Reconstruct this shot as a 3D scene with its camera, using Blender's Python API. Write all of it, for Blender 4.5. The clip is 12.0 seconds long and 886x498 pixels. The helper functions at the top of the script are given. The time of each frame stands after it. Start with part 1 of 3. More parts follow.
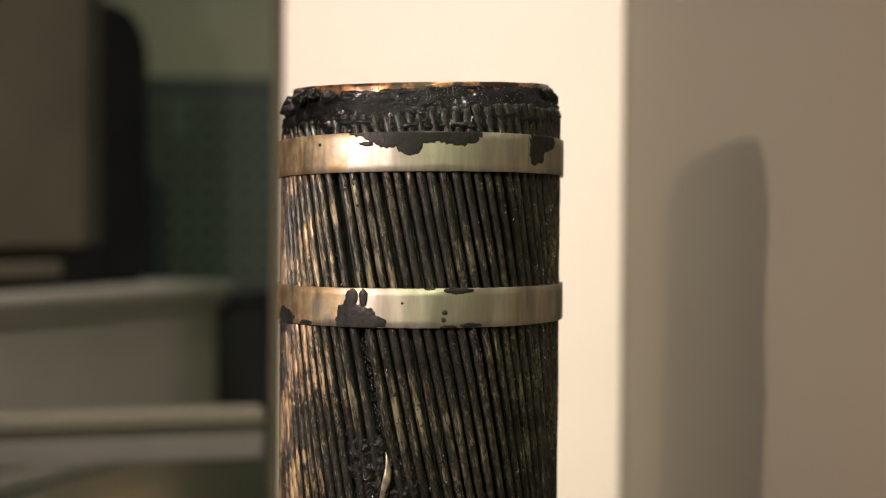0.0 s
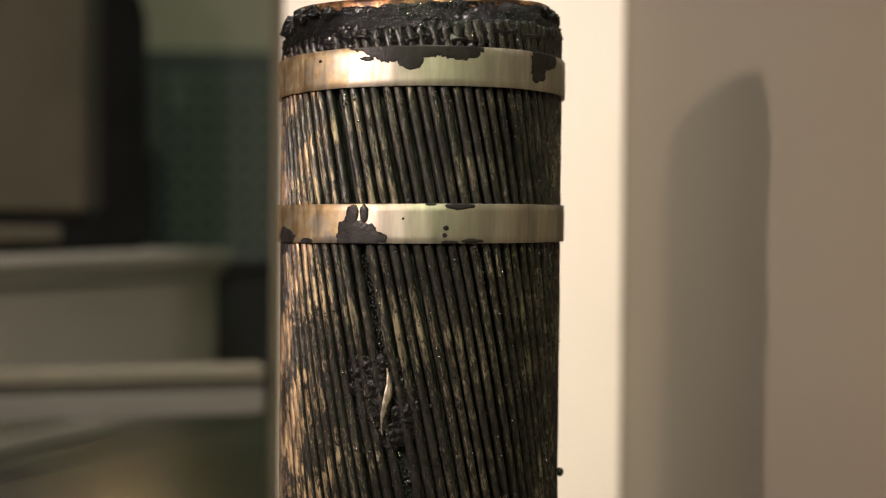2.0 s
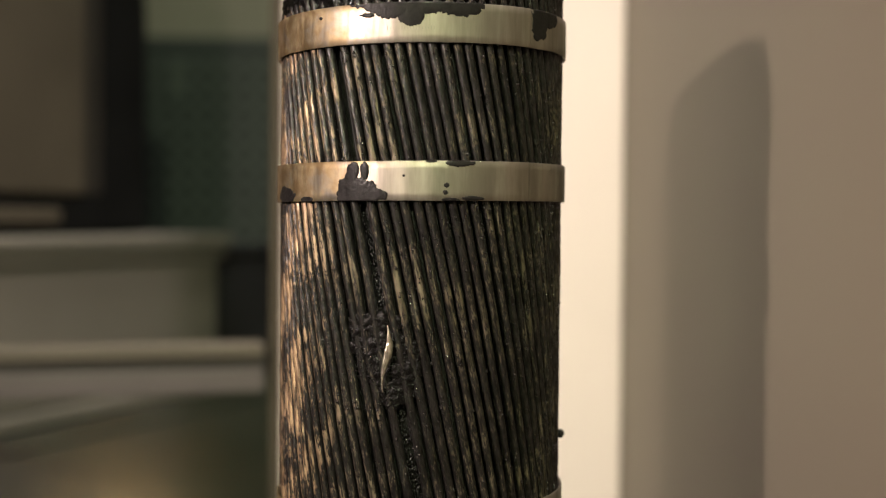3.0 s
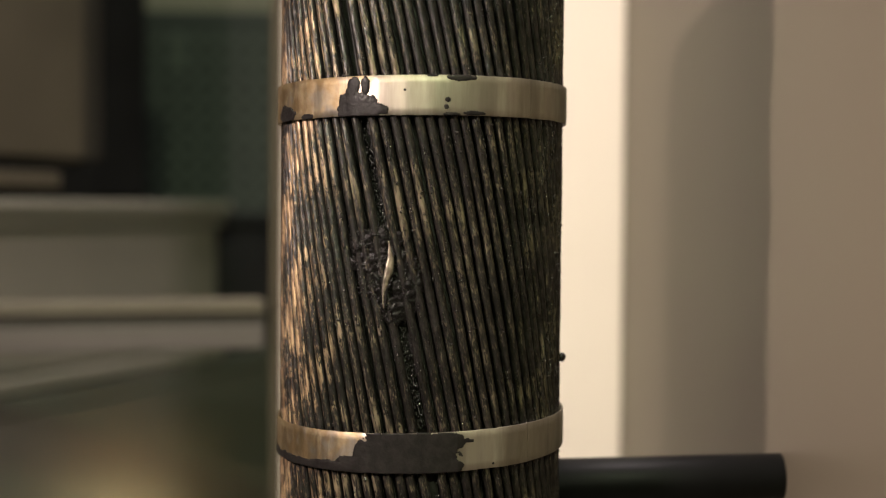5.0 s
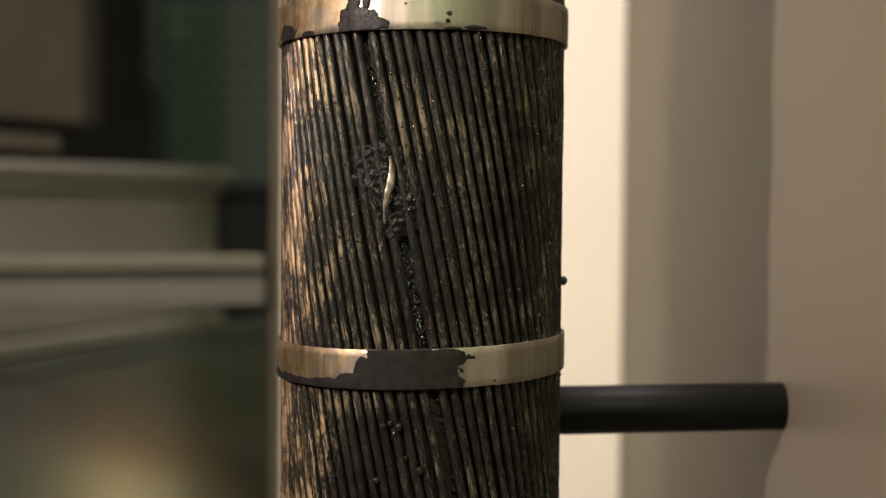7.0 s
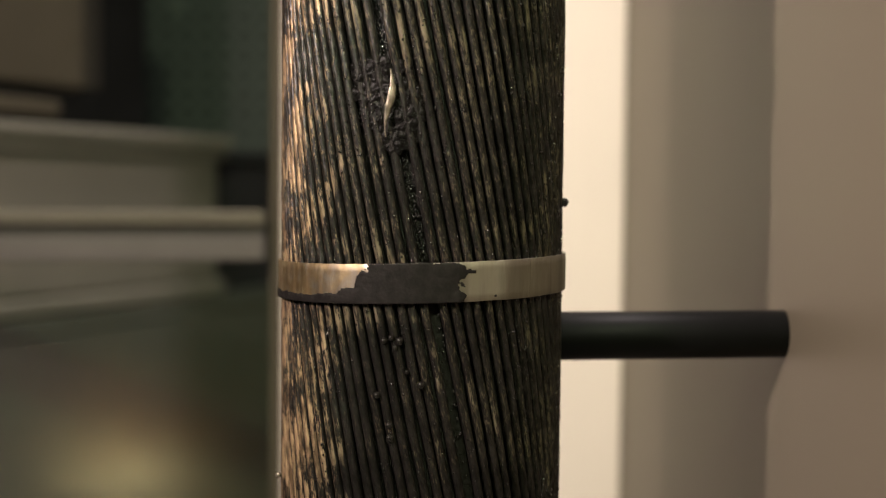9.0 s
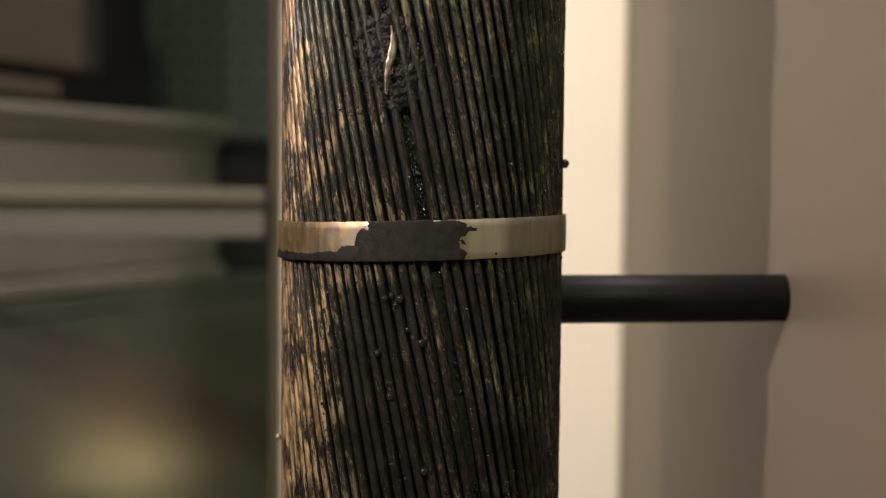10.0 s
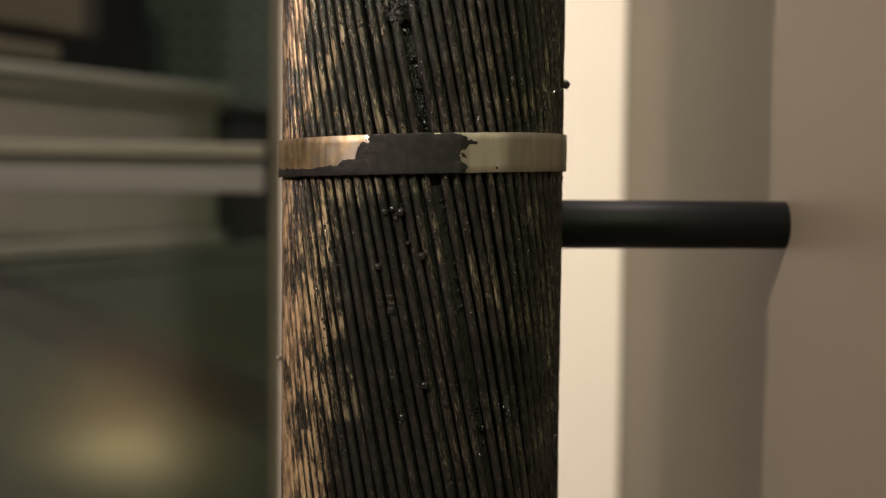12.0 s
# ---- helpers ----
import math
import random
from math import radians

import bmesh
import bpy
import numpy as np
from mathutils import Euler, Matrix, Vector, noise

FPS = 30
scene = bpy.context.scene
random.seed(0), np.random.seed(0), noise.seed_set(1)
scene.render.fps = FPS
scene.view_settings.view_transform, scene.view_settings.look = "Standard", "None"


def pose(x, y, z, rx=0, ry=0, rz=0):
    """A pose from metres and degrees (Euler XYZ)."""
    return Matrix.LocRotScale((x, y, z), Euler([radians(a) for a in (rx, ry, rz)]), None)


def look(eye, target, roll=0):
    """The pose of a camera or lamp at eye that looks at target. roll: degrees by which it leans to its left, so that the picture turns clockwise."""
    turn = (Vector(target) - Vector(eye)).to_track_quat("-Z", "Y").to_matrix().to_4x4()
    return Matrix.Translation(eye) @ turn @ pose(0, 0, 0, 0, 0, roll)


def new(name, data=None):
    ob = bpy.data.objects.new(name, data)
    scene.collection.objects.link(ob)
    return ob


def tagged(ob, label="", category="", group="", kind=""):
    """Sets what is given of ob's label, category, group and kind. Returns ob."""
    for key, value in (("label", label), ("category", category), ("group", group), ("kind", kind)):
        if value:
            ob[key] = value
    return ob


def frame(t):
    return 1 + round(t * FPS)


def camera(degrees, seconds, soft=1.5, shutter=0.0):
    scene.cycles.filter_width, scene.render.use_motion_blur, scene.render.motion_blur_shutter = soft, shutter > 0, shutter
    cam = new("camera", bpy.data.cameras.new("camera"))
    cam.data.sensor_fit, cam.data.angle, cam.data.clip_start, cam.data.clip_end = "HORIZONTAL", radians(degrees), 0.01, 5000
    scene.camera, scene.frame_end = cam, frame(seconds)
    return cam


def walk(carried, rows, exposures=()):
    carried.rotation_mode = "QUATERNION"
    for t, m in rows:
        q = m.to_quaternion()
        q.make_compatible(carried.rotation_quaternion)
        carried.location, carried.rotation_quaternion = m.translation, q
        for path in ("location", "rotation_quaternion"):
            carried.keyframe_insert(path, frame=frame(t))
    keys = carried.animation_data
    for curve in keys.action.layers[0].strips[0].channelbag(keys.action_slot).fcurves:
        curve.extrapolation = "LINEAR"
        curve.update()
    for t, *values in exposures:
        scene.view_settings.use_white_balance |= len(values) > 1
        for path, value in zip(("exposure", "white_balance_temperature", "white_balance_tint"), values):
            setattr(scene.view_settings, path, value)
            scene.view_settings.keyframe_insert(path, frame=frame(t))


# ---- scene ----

# ---------------------------------------------------------------- camera
cam = camera(40.0, 12.0, soft=1.1)
cam.data.dof.use_dof = True
cam.data.dof.focus_distance = 0.49
cam.data.dof.aperture_fstop = 4.4
# seconds, place, yaw, pitch and roll of a lens gliding straight down
PATH = [
    (0, 0.00621, -0.54181, 1.18939, -0.391, -0.883, 0.475),
    (0.5, 0.00611, -0.54147, 1.18210, -0.399, -0.985, 0.473),
    (1, 0.00601, -0.54111, 1.17418, -0.405, -1.087, 0.471),
    (1.5, 0.00592, -0.54075, 1.16706, -0.411, -1.190, 0.469),
    (2, 0.00582, -0.54038, 1.15941, -0.416, -1.293, 0.466),
    (2.5, 0.00573, -0.54002, 1.15204, -0.420, -1.396, 0.464),
    (3, 0.00565, -0.53966, 1.14429, -0.423, -1.499, 0.462),
    (5, 0.00533, -0.53839, 1.11437, -0.432, -1.911, 0.458),
    (5.5, 0.00527, -0.53814, 1.10723, -0.434, -2.014, 0.459),
    (6, 0.00520, -0.53792, 1.09925, -0.435, -2.116, 0.460),
    (6.5, 0.00514, -0.53774, 1.09239, -0.436, -2.218, 0.463),
    (7, 0.00508, -0.53760, 1.08461, -0.437, -2.320, 0.467),
    (9, 0.00489, -0.53755, 1.05415, -0.442, -2.721, 0.495),
    (9.5, 0.00486, -0.53769, 1.04687, -0.444, -2.820, 0.507),
    (10, 0.00483, -0.53791, 1.03909, -0.446, -2.918, 0.520),
    (10.5, 0.00481, -0.53819, 1.03147, -0.449, -3.015, 0.535),
    (11, 0.00479, -0.53855, 1.02345, -0.453, -3.111, 0.552),
    (11.5, 0.00477, -0.53900, 1.01608, -0.456, -3.207, 0.571),
    (12, 0.00476, -0.53953, 1.00825, -0.461, -3.301, 0.593),
]


def aim(x, y, z, yaw, pitch, roll):
    a, b = radians(yaw), radians(pitch)
    ahead = Vector((-math.sin(a) * math.cos(b), math.cos(a) * math.cos(b), math.sin(b)))
    return look((x, y, z), Vector((x, y, z)) + ahead, roll)


walk(cam, [(row[0], aim(*row[1:])) for row in PATH])

# ---------------------------------------------------------------- light
world = bpy.data.worlds.new("world")
scene.world = world
world.use_nodes = True
world.node_tree.nodes["Background"].inputs["Color"].default_value = (1.0, 0.85, 0.65, 1)
world.node_tree.nodes["Background"].inputs["Strength"].default_value = 0.010


def area_lamp(name, place, target, watts, size, colour, spread=180):
    lamp = bpy.data.lights.new(name, "AREA")
    lamp.shape, lamp.size, lamp.energy, lamp.color = "DISK", size, watts, colour
    lamp.spread = radians(spread)
    ob = new(name, lamp)
    ob.matrix_world = look(place, target)
    return ob


WARM = (1.0, 0.802, 0.738)
TUBE = (0.88, 1.0, 0.60)
area_lamp("key_spotlight", (-0.365, -0.385, 1.308), (0, 0, 0.92), 3.95, 0.036, WARM)
area_lamp("niche_downlight", (0.08, -0.03, 2.92), (0.03, 0.44, 1.0), 4.3, 0.10, (1.0, 0.846, 0.835), 50)
area_lamp("panel_spotlight", (0.10, -1.60, 2.15), (0.06, 0.3, 1.10), 1.80, 0.10, TUBE, 52)
# unseen lamp added to brighten the bins and panels behind the niche
area_lamp("rear_fill_lamp", (-0.02, 0.86, 2.92), (-0.38, 1.05, 1.1), 3.6, 0.15, (0.95, 0.95, 0.80), 90)
area_lamp("room_downlight", (-0.8, -2.4, 2.93), (-0.8, -2.4, 0), 4.8, 0.5, TUBE)
# added lamp on the unseen crate, for the warm glow in the cabinet
area_lamp("crate_glow_lamp", (2.0, 1.85, 2.9), (2.51, 2.08, 0.12), 12.0, 0.12, (1.0, 0.76, 0.45), 9)


# ---------------------------------------------------------------- materials
class Nodes:
    """A small builder for a node material."""

    def __init__(self, name):
        self.mat = bpy.data.materials.new(name)
        self.mat.use_nodes = True
        self.tree = self.mat.node_tree
        self.bsdf = self.tree.nodes["Principled BSDF"]

    def add(self, kind, **values):
        n = self.tree.nodes.new(kind)
        for k, v in values.items():
            setattr(n, k, v)
        return n

    def link(self, a, b):
        self.tree.links.new(a, b)

    def put(self, socket, value):
        if isinstance(value, bpy.types.NodeSocket):
            self.link(value, socket)
        elif isinstance(value, tuple) and len(value) == 3 and socket.type == "RGBA":
            socket.default_value = (*value, 1)
        else:
            socket.default_value = value

    def coords(self, kind="Object", scale=(1, 1, 1)):
        m = self.add("ShaderNodeMapping")
        self.link(self.add("ShaderNodeTexCoord").outputs[kind], m.inputs["Vector"])
        m.inputs["Scale"].default_value = scale
        return m.outputs["Vector"]

    def noise(self, vector, scale, detail=4.0, rough=0.55, warp=0.0):
        n = self.add("ShaderNodeTexNoise")
        self.link(vector, n.inputs["Vector"])
        n.inputs["Scale"].default_value, n.inputs["Detail"].default_value = scale, detail
        n.inputs["Roughness"].default_value, n.inputs["Distortion"].default_value = rough, warp
        return n.outputs["Fac"]

    def ramp(self, fac, low, high, a=0.0, b=1.0):
        n = self.add("ShaderNodeMapRange", interpolation_type="SMOOTHSTEP")
        self.put(n.inputs["Value"], fac)
        for key, v in zip(("From Min", "From Max", "To Min", "To Max"), (low, high, a, b)):
            n.inputs[key].default_value = v
        return n.outputs["Result"]

    def maths(self, op, a, b=0.0, clamp=False):
        n = self.add("ShaderNodeMath", operation=op, use_clamp=clamp)
        self.put(n.inputs[0], a)
        self.put(n.inputs[1], b)
        return n.outputs[0]

    def mix(self, fac, a, b):
        n = self.add("ShaderNodeMix", data_type="RGBA")
        self.put(n.inputs["Factor"], fac)
        self.put(n.inputs["A"], a)
        self.put(n.inputs["B"], b)
        return n.outputs["Result"]

    def bump(self, height, strength, distance):
        n = self.add("ShaderNodeBump")
        self.link(height, n.inputs["Height"])
        n.inputs["Strength"].default_value, n.inputs["Distance"].default_value = strength, distance
        self.link(n.outputs["Normal"], self.bsdf.inputs["Normal"])

    def set(self, **values):
        for k, v in values.items():
            self.put(self.bsdf.inputs[k.replace("_", " ")], v)
        return self.mat


def painted(name, colour, rough=0.5, vary=0.08, scale=6.0, bump=0.0002, specular=0.5):
    n = Nodes(name)
    v = n.coords()
    big, fine = n.noise(v, scale, 5), n.noise(v, scale * 60, 3)
    dark = tuple(c * (1 - vary * 2) for c in colour)
    light = tuple(min(1, c * (1 + vary)) for c in colour)
    n.bump(fine, 0.25, bump) if bump else None
    return n.set(Base_Color=n.mix(n.ramp(big, 0.3, 0.7), dark, light), Roughness=n.ramp(big, 0.2, 0.8, rough * 0.94, rough * 1.06),
                 Specular_IOR_Level=specular)


def wire_material():
    """Tarred armour wire: smooth black bitumen, broken by long worn streaks of tan metal."""
    n = Nodes("tarred_wire")
    info = n.add("ShaderNodeObjectInfo")
    uv = n.add("ShaderNodeSeparateXYZ")
    n.link(n.add("ShaderNodeTexCoord").outputs["UV"], uv.inputs[0])

    def along(stretch, shift):
        """Coordinates drawn out along the wire, different on each wire."""
        comb = n.add("ShaderNodeCombineXYZ")
        n.link(uv.outputs[0], comb.inputs[0])
        n.link(n.maths("MULTIPLY", uv.outputs[1], stretch), comb.inputs[1])
        n.link(n.maths("ADD", n.maths("MULTIPLY", info.outputs["Random"], 7.0), shift), comb.inputs[2])
        return comb.outputs[0]

    long_streak, streak = along(0.11, 1.3), along(0.30, 4.1)
    obj = n.add("ShaderNodeSeparateXYZ")
    place = n.coords()
    n.link(place, obj.inputs[0])
    # wear: along the crest of each wire, most of it towards -x
    crest = n.ramp(n.maths("COSINE", n.maths("DIVIDE", uv.outputs[0], WIRE_R)), 0.15, 0.75, -0.36, 0.01)
    left_side = n.ramp(obj.outputs[0], -0.024, -0.054)
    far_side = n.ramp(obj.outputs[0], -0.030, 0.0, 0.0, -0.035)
    # more bare tan low down, in part painted against the key lamp's falloff
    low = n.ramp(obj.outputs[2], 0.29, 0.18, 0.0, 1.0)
    side = n.maths("MULTIPLY", left_side, n.ramp(low, 0.0, 1.0, 0.115, 0.205))
    clean = n.maths("MULTIPLY", n.maths("MULTIPLY", low, n.maths("SUBTRACT", 1.0, left_side)), -0.04)
    patch = n.ramp(n.noise(place, 42, 4), 0.34, 0.66, -0.17, 0.085)
    wirevary = n.ramp(info.outputs["Random"], 0.0, 1.0, -0.035, 0.035)
    grain = n.noise(long_streak, 640, 7, 0.62, 0.3)
    bias = n.maths("ADD", n.maths("ADD", patch, wirevary), n.maths("ADD", n.maths("ADD", side, far_side), n.maths("ADD", crest, clean)))
    bias = n.maths("ADD", bias, n.ramp(obj.outputs[2], 0.474, 0.481, 0.0, -0.16))
    worn = n.ramp(n.maths("ADD", grain, bias), 0.585, 0.625)
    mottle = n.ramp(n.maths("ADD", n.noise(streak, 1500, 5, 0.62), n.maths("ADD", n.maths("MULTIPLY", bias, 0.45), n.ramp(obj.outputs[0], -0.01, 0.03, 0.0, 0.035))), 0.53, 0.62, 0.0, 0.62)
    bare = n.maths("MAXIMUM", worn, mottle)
    # the tan is lighter and warmer towards -x
    tan = n.mix(n.ramp(n.noise(streak, 420, 4), 0.36, 0.62), n.mix(left_side, (0.075, 0.060, 0.040), (0.12, 0.078, 0.046)), n.mix(left_side, (0.185, 0.150, 0.104), (0.42, 0.285, 0.170)))
    tar = n.mix(n.ramp(n.noise(place, 120, 4), 0.35, 0.7), (0.0070, 0.0060, 0.0055), (0.0148, 0.0127, 0.0117))
    lumps, fine = n.noise(streak, 700, 4, 0.55), n.noise(streak, 2300, 3, 0.5)
    relief = n.maths("ADD", n.maths("MULTIPLY", fine, 0.35), n.maths("ADD", lumps, n.maths("MULTIPLY", worn, -0.25)))
    n.bump(relief, 0.45, 0.0007)
    wet_skin = n.add("ShaderNodeBump")
    n.link(n.maths("ADD", lumps, n.noise(streak, 1500, 3)), wet_skin.inputs["Height"])
    wet_skin.inputs["Strength"].default_value, wet_skin.inputs["Distance"].default_value = 0.9, 0.0014
    n.link(wet_skin.outputs["Normal"], n.bsdf.inputs["Coat Normal"])
    wet = n.ramp(n.maths("ADD", n.noise(streak, 520, 5, 0.65), n.ramp(n.noise(place, 55, 3), 0.3, 0.7, -0.1, 0.1)), 0.51, 0.58)
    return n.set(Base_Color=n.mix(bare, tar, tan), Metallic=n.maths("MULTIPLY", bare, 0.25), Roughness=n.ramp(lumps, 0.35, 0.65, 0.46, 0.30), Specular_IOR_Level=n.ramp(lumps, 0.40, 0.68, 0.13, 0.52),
                 Coat_Weight=n.maths("MULTIPLY", wet, 0.40), Coat_Roughness=0.08, Coat_IOR=2.0)


def tar_material(name, colour, rough, scale=300, bump=0.0006, grain=(1, 1, 1)):
    n = Nodes(name)
    v = n.coords(scale=grain)
    a, b = n.noise(v, scale, 6, 0.6, 0.6), n.noise(v, scale * 7, 3)
    n.bump(n.maths("ADD", a, n.maths("MULTIPLY", b, 0.35)), 0.7, bump)
    return n.set(Base_Color=n.mix(n.ramp(a, 0.3, 0.7), colour, tuple(c * 1.9 for c in colour)), Roughness=n.ramp(b, 0.3, 0.7, rough * 0.6, rough * 1.3))


def band_material():
    """Thin steel strap, heat-tinted and smeared with brown on one side."""
    n = Nodes("strap_steel")
    v = n.coords()
    xyz = n.add("ShaderNodeSeparateXYZ")
    n.link(v, xyz.inputs[0])
    brush = n.noise(n.coords(scale=(1, 1, 0.06)), 420, 5, 0.6)
    blot = n.noise(v, 85, 5, 0.6, 0.5)
    side = n.ramp(xyz.outputs[0], 0.005, -0.052, -0.22, 0.24)
    stain = n.ramp(n.maths("ADD", blot, side), 0.46, 0.72)
    # upright streaks in the steel's colour, painted in for uneven reflections
    steel = n.mix(n.ramp(n.noise(n.coords(scale=(1, 1, 0.12)), 95, 5, 0.65), 0.36, 0.64), (0.29, 0.257, 0.214), (0.44, 0.391, 0.325))
    brown = n.mix(n.ramp(n.noise(v, 150, 4), 0.35, 0.7), (0.34, 0.24, 0.125), (0.52, 0.41, 0.26))
    n.bump(brush, 0.07, 0.0004)
    return n.set(Base_Color=n.mix(stain, steel, brown), Metallic=0.92, Roughness=n.ramp(n.maths("ADD", n.maths("MULTIPLY", brush, 0.6), n.maths("MULTIPLY", blot, 0.4)), 0.35, 0.65, 0.40, 0.60))


def copper_material():
    n = Nodes("cut_copper")
    v = n.coords()
    a = n.noise(v, 120, 5)
    return n.set(Base_Color=n.mix(n.ramp(a, 0.46, 0.66), (0.05, 0.028, 0.016), (0.46, 0.23, 0.105)), Metallic=0.7, Roughness=n.ramp(a, 0.3, 0.7, 0.5, 0.25))


def wood_material():
    n = Nodes("oak_floorboard")
    v = n.coords(scale=(9, 1, 9))
    g = n.noise(v, 5, 6, 0.6, 1.0)
    return n.set(Base_Color=n.mix(n.ramp(g, 0.3, 0.7), (0.18, 0.10, 0.05), (0.34, 0.21, 0.11)), Roughness=0.4)


WIRE_R, LAY_R = 0.00184, 0.0597
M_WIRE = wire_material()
M_TAR = tar_material("wet_bitumen", (0.0026, 0.0023, 0.0021), 0.16, 620, 0.0018, (0.6, 0.6, 1.6))
M_LUMP = tar_material("tar_fold", (0.0035, 0.0031, 0.0028), 0.26, 420, 0.0005)
M_LUMP.node_tree.nodes["Principled BSDF"].inputs["Specular IOR Level"].default_value = 0.14
M_BED = tar_material("groove_bitumen", (0.013, 0.0118, 0.0112), 0.45)
M_BED.node_tree.nodes["Principled BSDF"].inputs["Specular IOR Level"].default_value = 0.15
M_WET = tar_material("wet_droplet", (0.004, 0.004, 0.004), 0.16, 900, 0.00002)
M_WET.node_tree.nodes["Principled BSDF"].inputs["Specular IOR Level"].default_value = 1.0
M_WET.node_tree.nodes["Principled BSDF"].inputs["Coat Weight"].default_value = 1.0
M_WET.node_tree.nodes["Principled BSDF"].inputs["Coat IOR"].default_value = 2.1
M_WET.node_tree.nodes["Principled BSDF"].inputs["Coat Roughness"].default_value = 0.2
M_BEAD = tar_material("tar_bead", (0.010, 0.009, 0.008), 0.28, 900, 0.00004)
M_TAR_MATT = tar_material("dried_bitumen", (0.011, 0.0095, 0.0092), 0.5, 260, 0.00015)
M_TAR_MATT.node_tree.nodes["Principled BSDF"].inputs["Specular IOR Level"].default_value = 0.18
M_TAR.node_tree.nodes["Principled BSDF"].inputs["Specular IOR Level"].default_value = 0.22
M_TAR.node_tree.nodes["Principled BSDF"].inputs["Coat Weight"].default_value = 0.10
M_TAR.node_tree.nodes["Principled BSDF"].inputs["Coat IOR"].default_value = 1.9
M_TAR.node_tree.nodes["Principled BSDF"].inputs["Coat Roughness"].default_value = 0.2
M_BAND = band_material()
M_COPPER = copper_material()
M_TICK = painted("stamped_mark", (0.26, 0.235, 0.19), 0.5, 0.1, 20)
M_SHRED = tar_material("torn_metal", (0.36, 0.31, 0.255), 0.20, 300)
M_SHRED.node_tree.nodes["Principled BSDF"].inputs["Metallic"].default_value = 0.7
M_ROD = painted("satin_black_tube", (0.006, 0.006, 0.0065), 0.5, 0.1, 20, 0.0001, 0.12)
M_CREAM = painted("cream_paint", (0.84, 0.730, 0.662), 0.55, 0.02, 3)
M_SIDE = painted("taupe_laminate", (0.218, 0.190, 0.138), 0.40, 0.02, 3, 0, 0.15)
M_RAIL = painted("brown_grey_rail", (0.118, 0.102, 0.074), 0.5, 0.06, 8)
M_RAIL_LOW = painted("mauve_grey_rail", (0.116, 0.101, 0.093), 0.5, 0.06, 8)
M_TRIM = painted("tan_trim", (0.078, 0.064, 0.043), 0.7, 0.06, 8, 0, 0.2)
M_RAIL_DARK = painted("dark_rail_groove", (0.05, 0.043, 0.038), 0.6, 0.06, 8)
M_BIN = painted("grey_plastic", (0.192, 0.178, 0.148), 0.5, 0.05, 5)
M_CARTON = painted("beige_casing", (0.098, 0.080, 0.056), 0.7, 0.08, 7)
M_FRAME = painted("dark_brown_frame", (0.035, 0.030, 0.024), 0.6, 0.08, 8)
M_SOOT = painted("charcoal_plastic", (0.022, 0.023, 0.024), 0.6, 0.1, 8)
M_BLACK = painted("black_plastic", (0.010, 0.010, 0.010), 0.8, 0.1, 10, 0.0002, 0.1)
M_TEAL = painted("dark_teal_panel", (0.036, 0.047, 0.044), 0.5, 0.1, 3)
# pale because the lit wall's brightness is put into this colour
M_LIT_HEADER = painted("olive_lit_header", (0.31, 0.297, 0.228), 0.6, 0.06, 3)
M_STUD = painted("dull_green_stud", (0.125, 0.155, 0.13), 0.5, 0.1, 9)
M_DARKGREEN = painted("dark_green_metal", (0.176, 0.184, 0.156), 0.18, 0.05, 4, 0.00003)
M_DARKGREEN.node_tree.nodes["Principled BSDF"].inputs["Metallic"].default_value = 0.42
M_PLINTH = painted("grey_plinth", (0.22, 0.20, 0.165), 0.6, 0.05, 5)
M_ROOM = painted("room_wall_paint", (0.55, 0.50, 0.42), 0.7, 0.04, 2)
M_FLOOR = wood_material()
M_LINO = painted("grey_green_linoleum", (0.27, 0.285, 0.245), 0.5, 0.06, 4)


# ---------------------------------------------------------------- builders
def mesh_of(name, verts, faces, material, smooth=True, uvs=None):
    me = bpy.data.meshes.new(name)
    me.from_pydata(verts, [], faces)
    if uvs is not None:
        layer = me.uv_layers.new(name="UVMap")
        index = np.zeros(len(me.loops), dtype=np.int32)
        me.loops.foreach_get("vertex_index", index)
        layer.data.foreach_set("uv", np.asarray(uvs, dtype=np.float32)[index].ravel())
    me.polygons.foreach_set("use_smooth", [smooth] * len(me.polygons))
    me.materials.append(material)
    me.update()
    return me


def part(name, data, material=None, parent=None, label=""):
    """Links a bmesh or mesh as one object, under a thing where one is given."""
    if isinstance(data, bmesh.types.BMesh):
        me = bpy.data.meshes.new(name)
        data.to_mesh(me)
        data.free()
        me.materials.append(material)
    else:
        me = data
    ob = new(name, me)
    if parent:
        ob.parent = parent
        ob.matrix_parent_inverse = parent.matrix_world.inverted()
    return tagged(ob, label)


def box(x0, x1, y0, y1, z0, z1, bevel=0.003, segments=2):
    bm = bmesh.new()
    bmesh.ops.create_cube(bm, size=1)
    for v in bm.verts:
        v.co = ((x0 + x1) / 2 + v.co.x * (x1 - x0), (y0 + y1) / 2 + v.co.y * (y1 - y0), (z0 + z1) / 2 + v.co.z * (z1 - z0))
    if bevel:
        bmesh.ops.bevel(bm, geom=bm.edges[:], offset=bevel, segments=segments, affect="EDGES", profile=0.5)
    return bm


def empty(name, place, label, category, group=""):
    ob = new(name)
    ob.location = place
    bpy.context.view_layer.update()
    return tagged(ob, label, category, group)


def slab(name, x0, x1, y0, y1, z0, z1, material, label, category, bevel=0.003):
    return tagged(part(name, box(x0, x1, y0, y1, z0, z1, bevel), material), label, category, kind="structure")


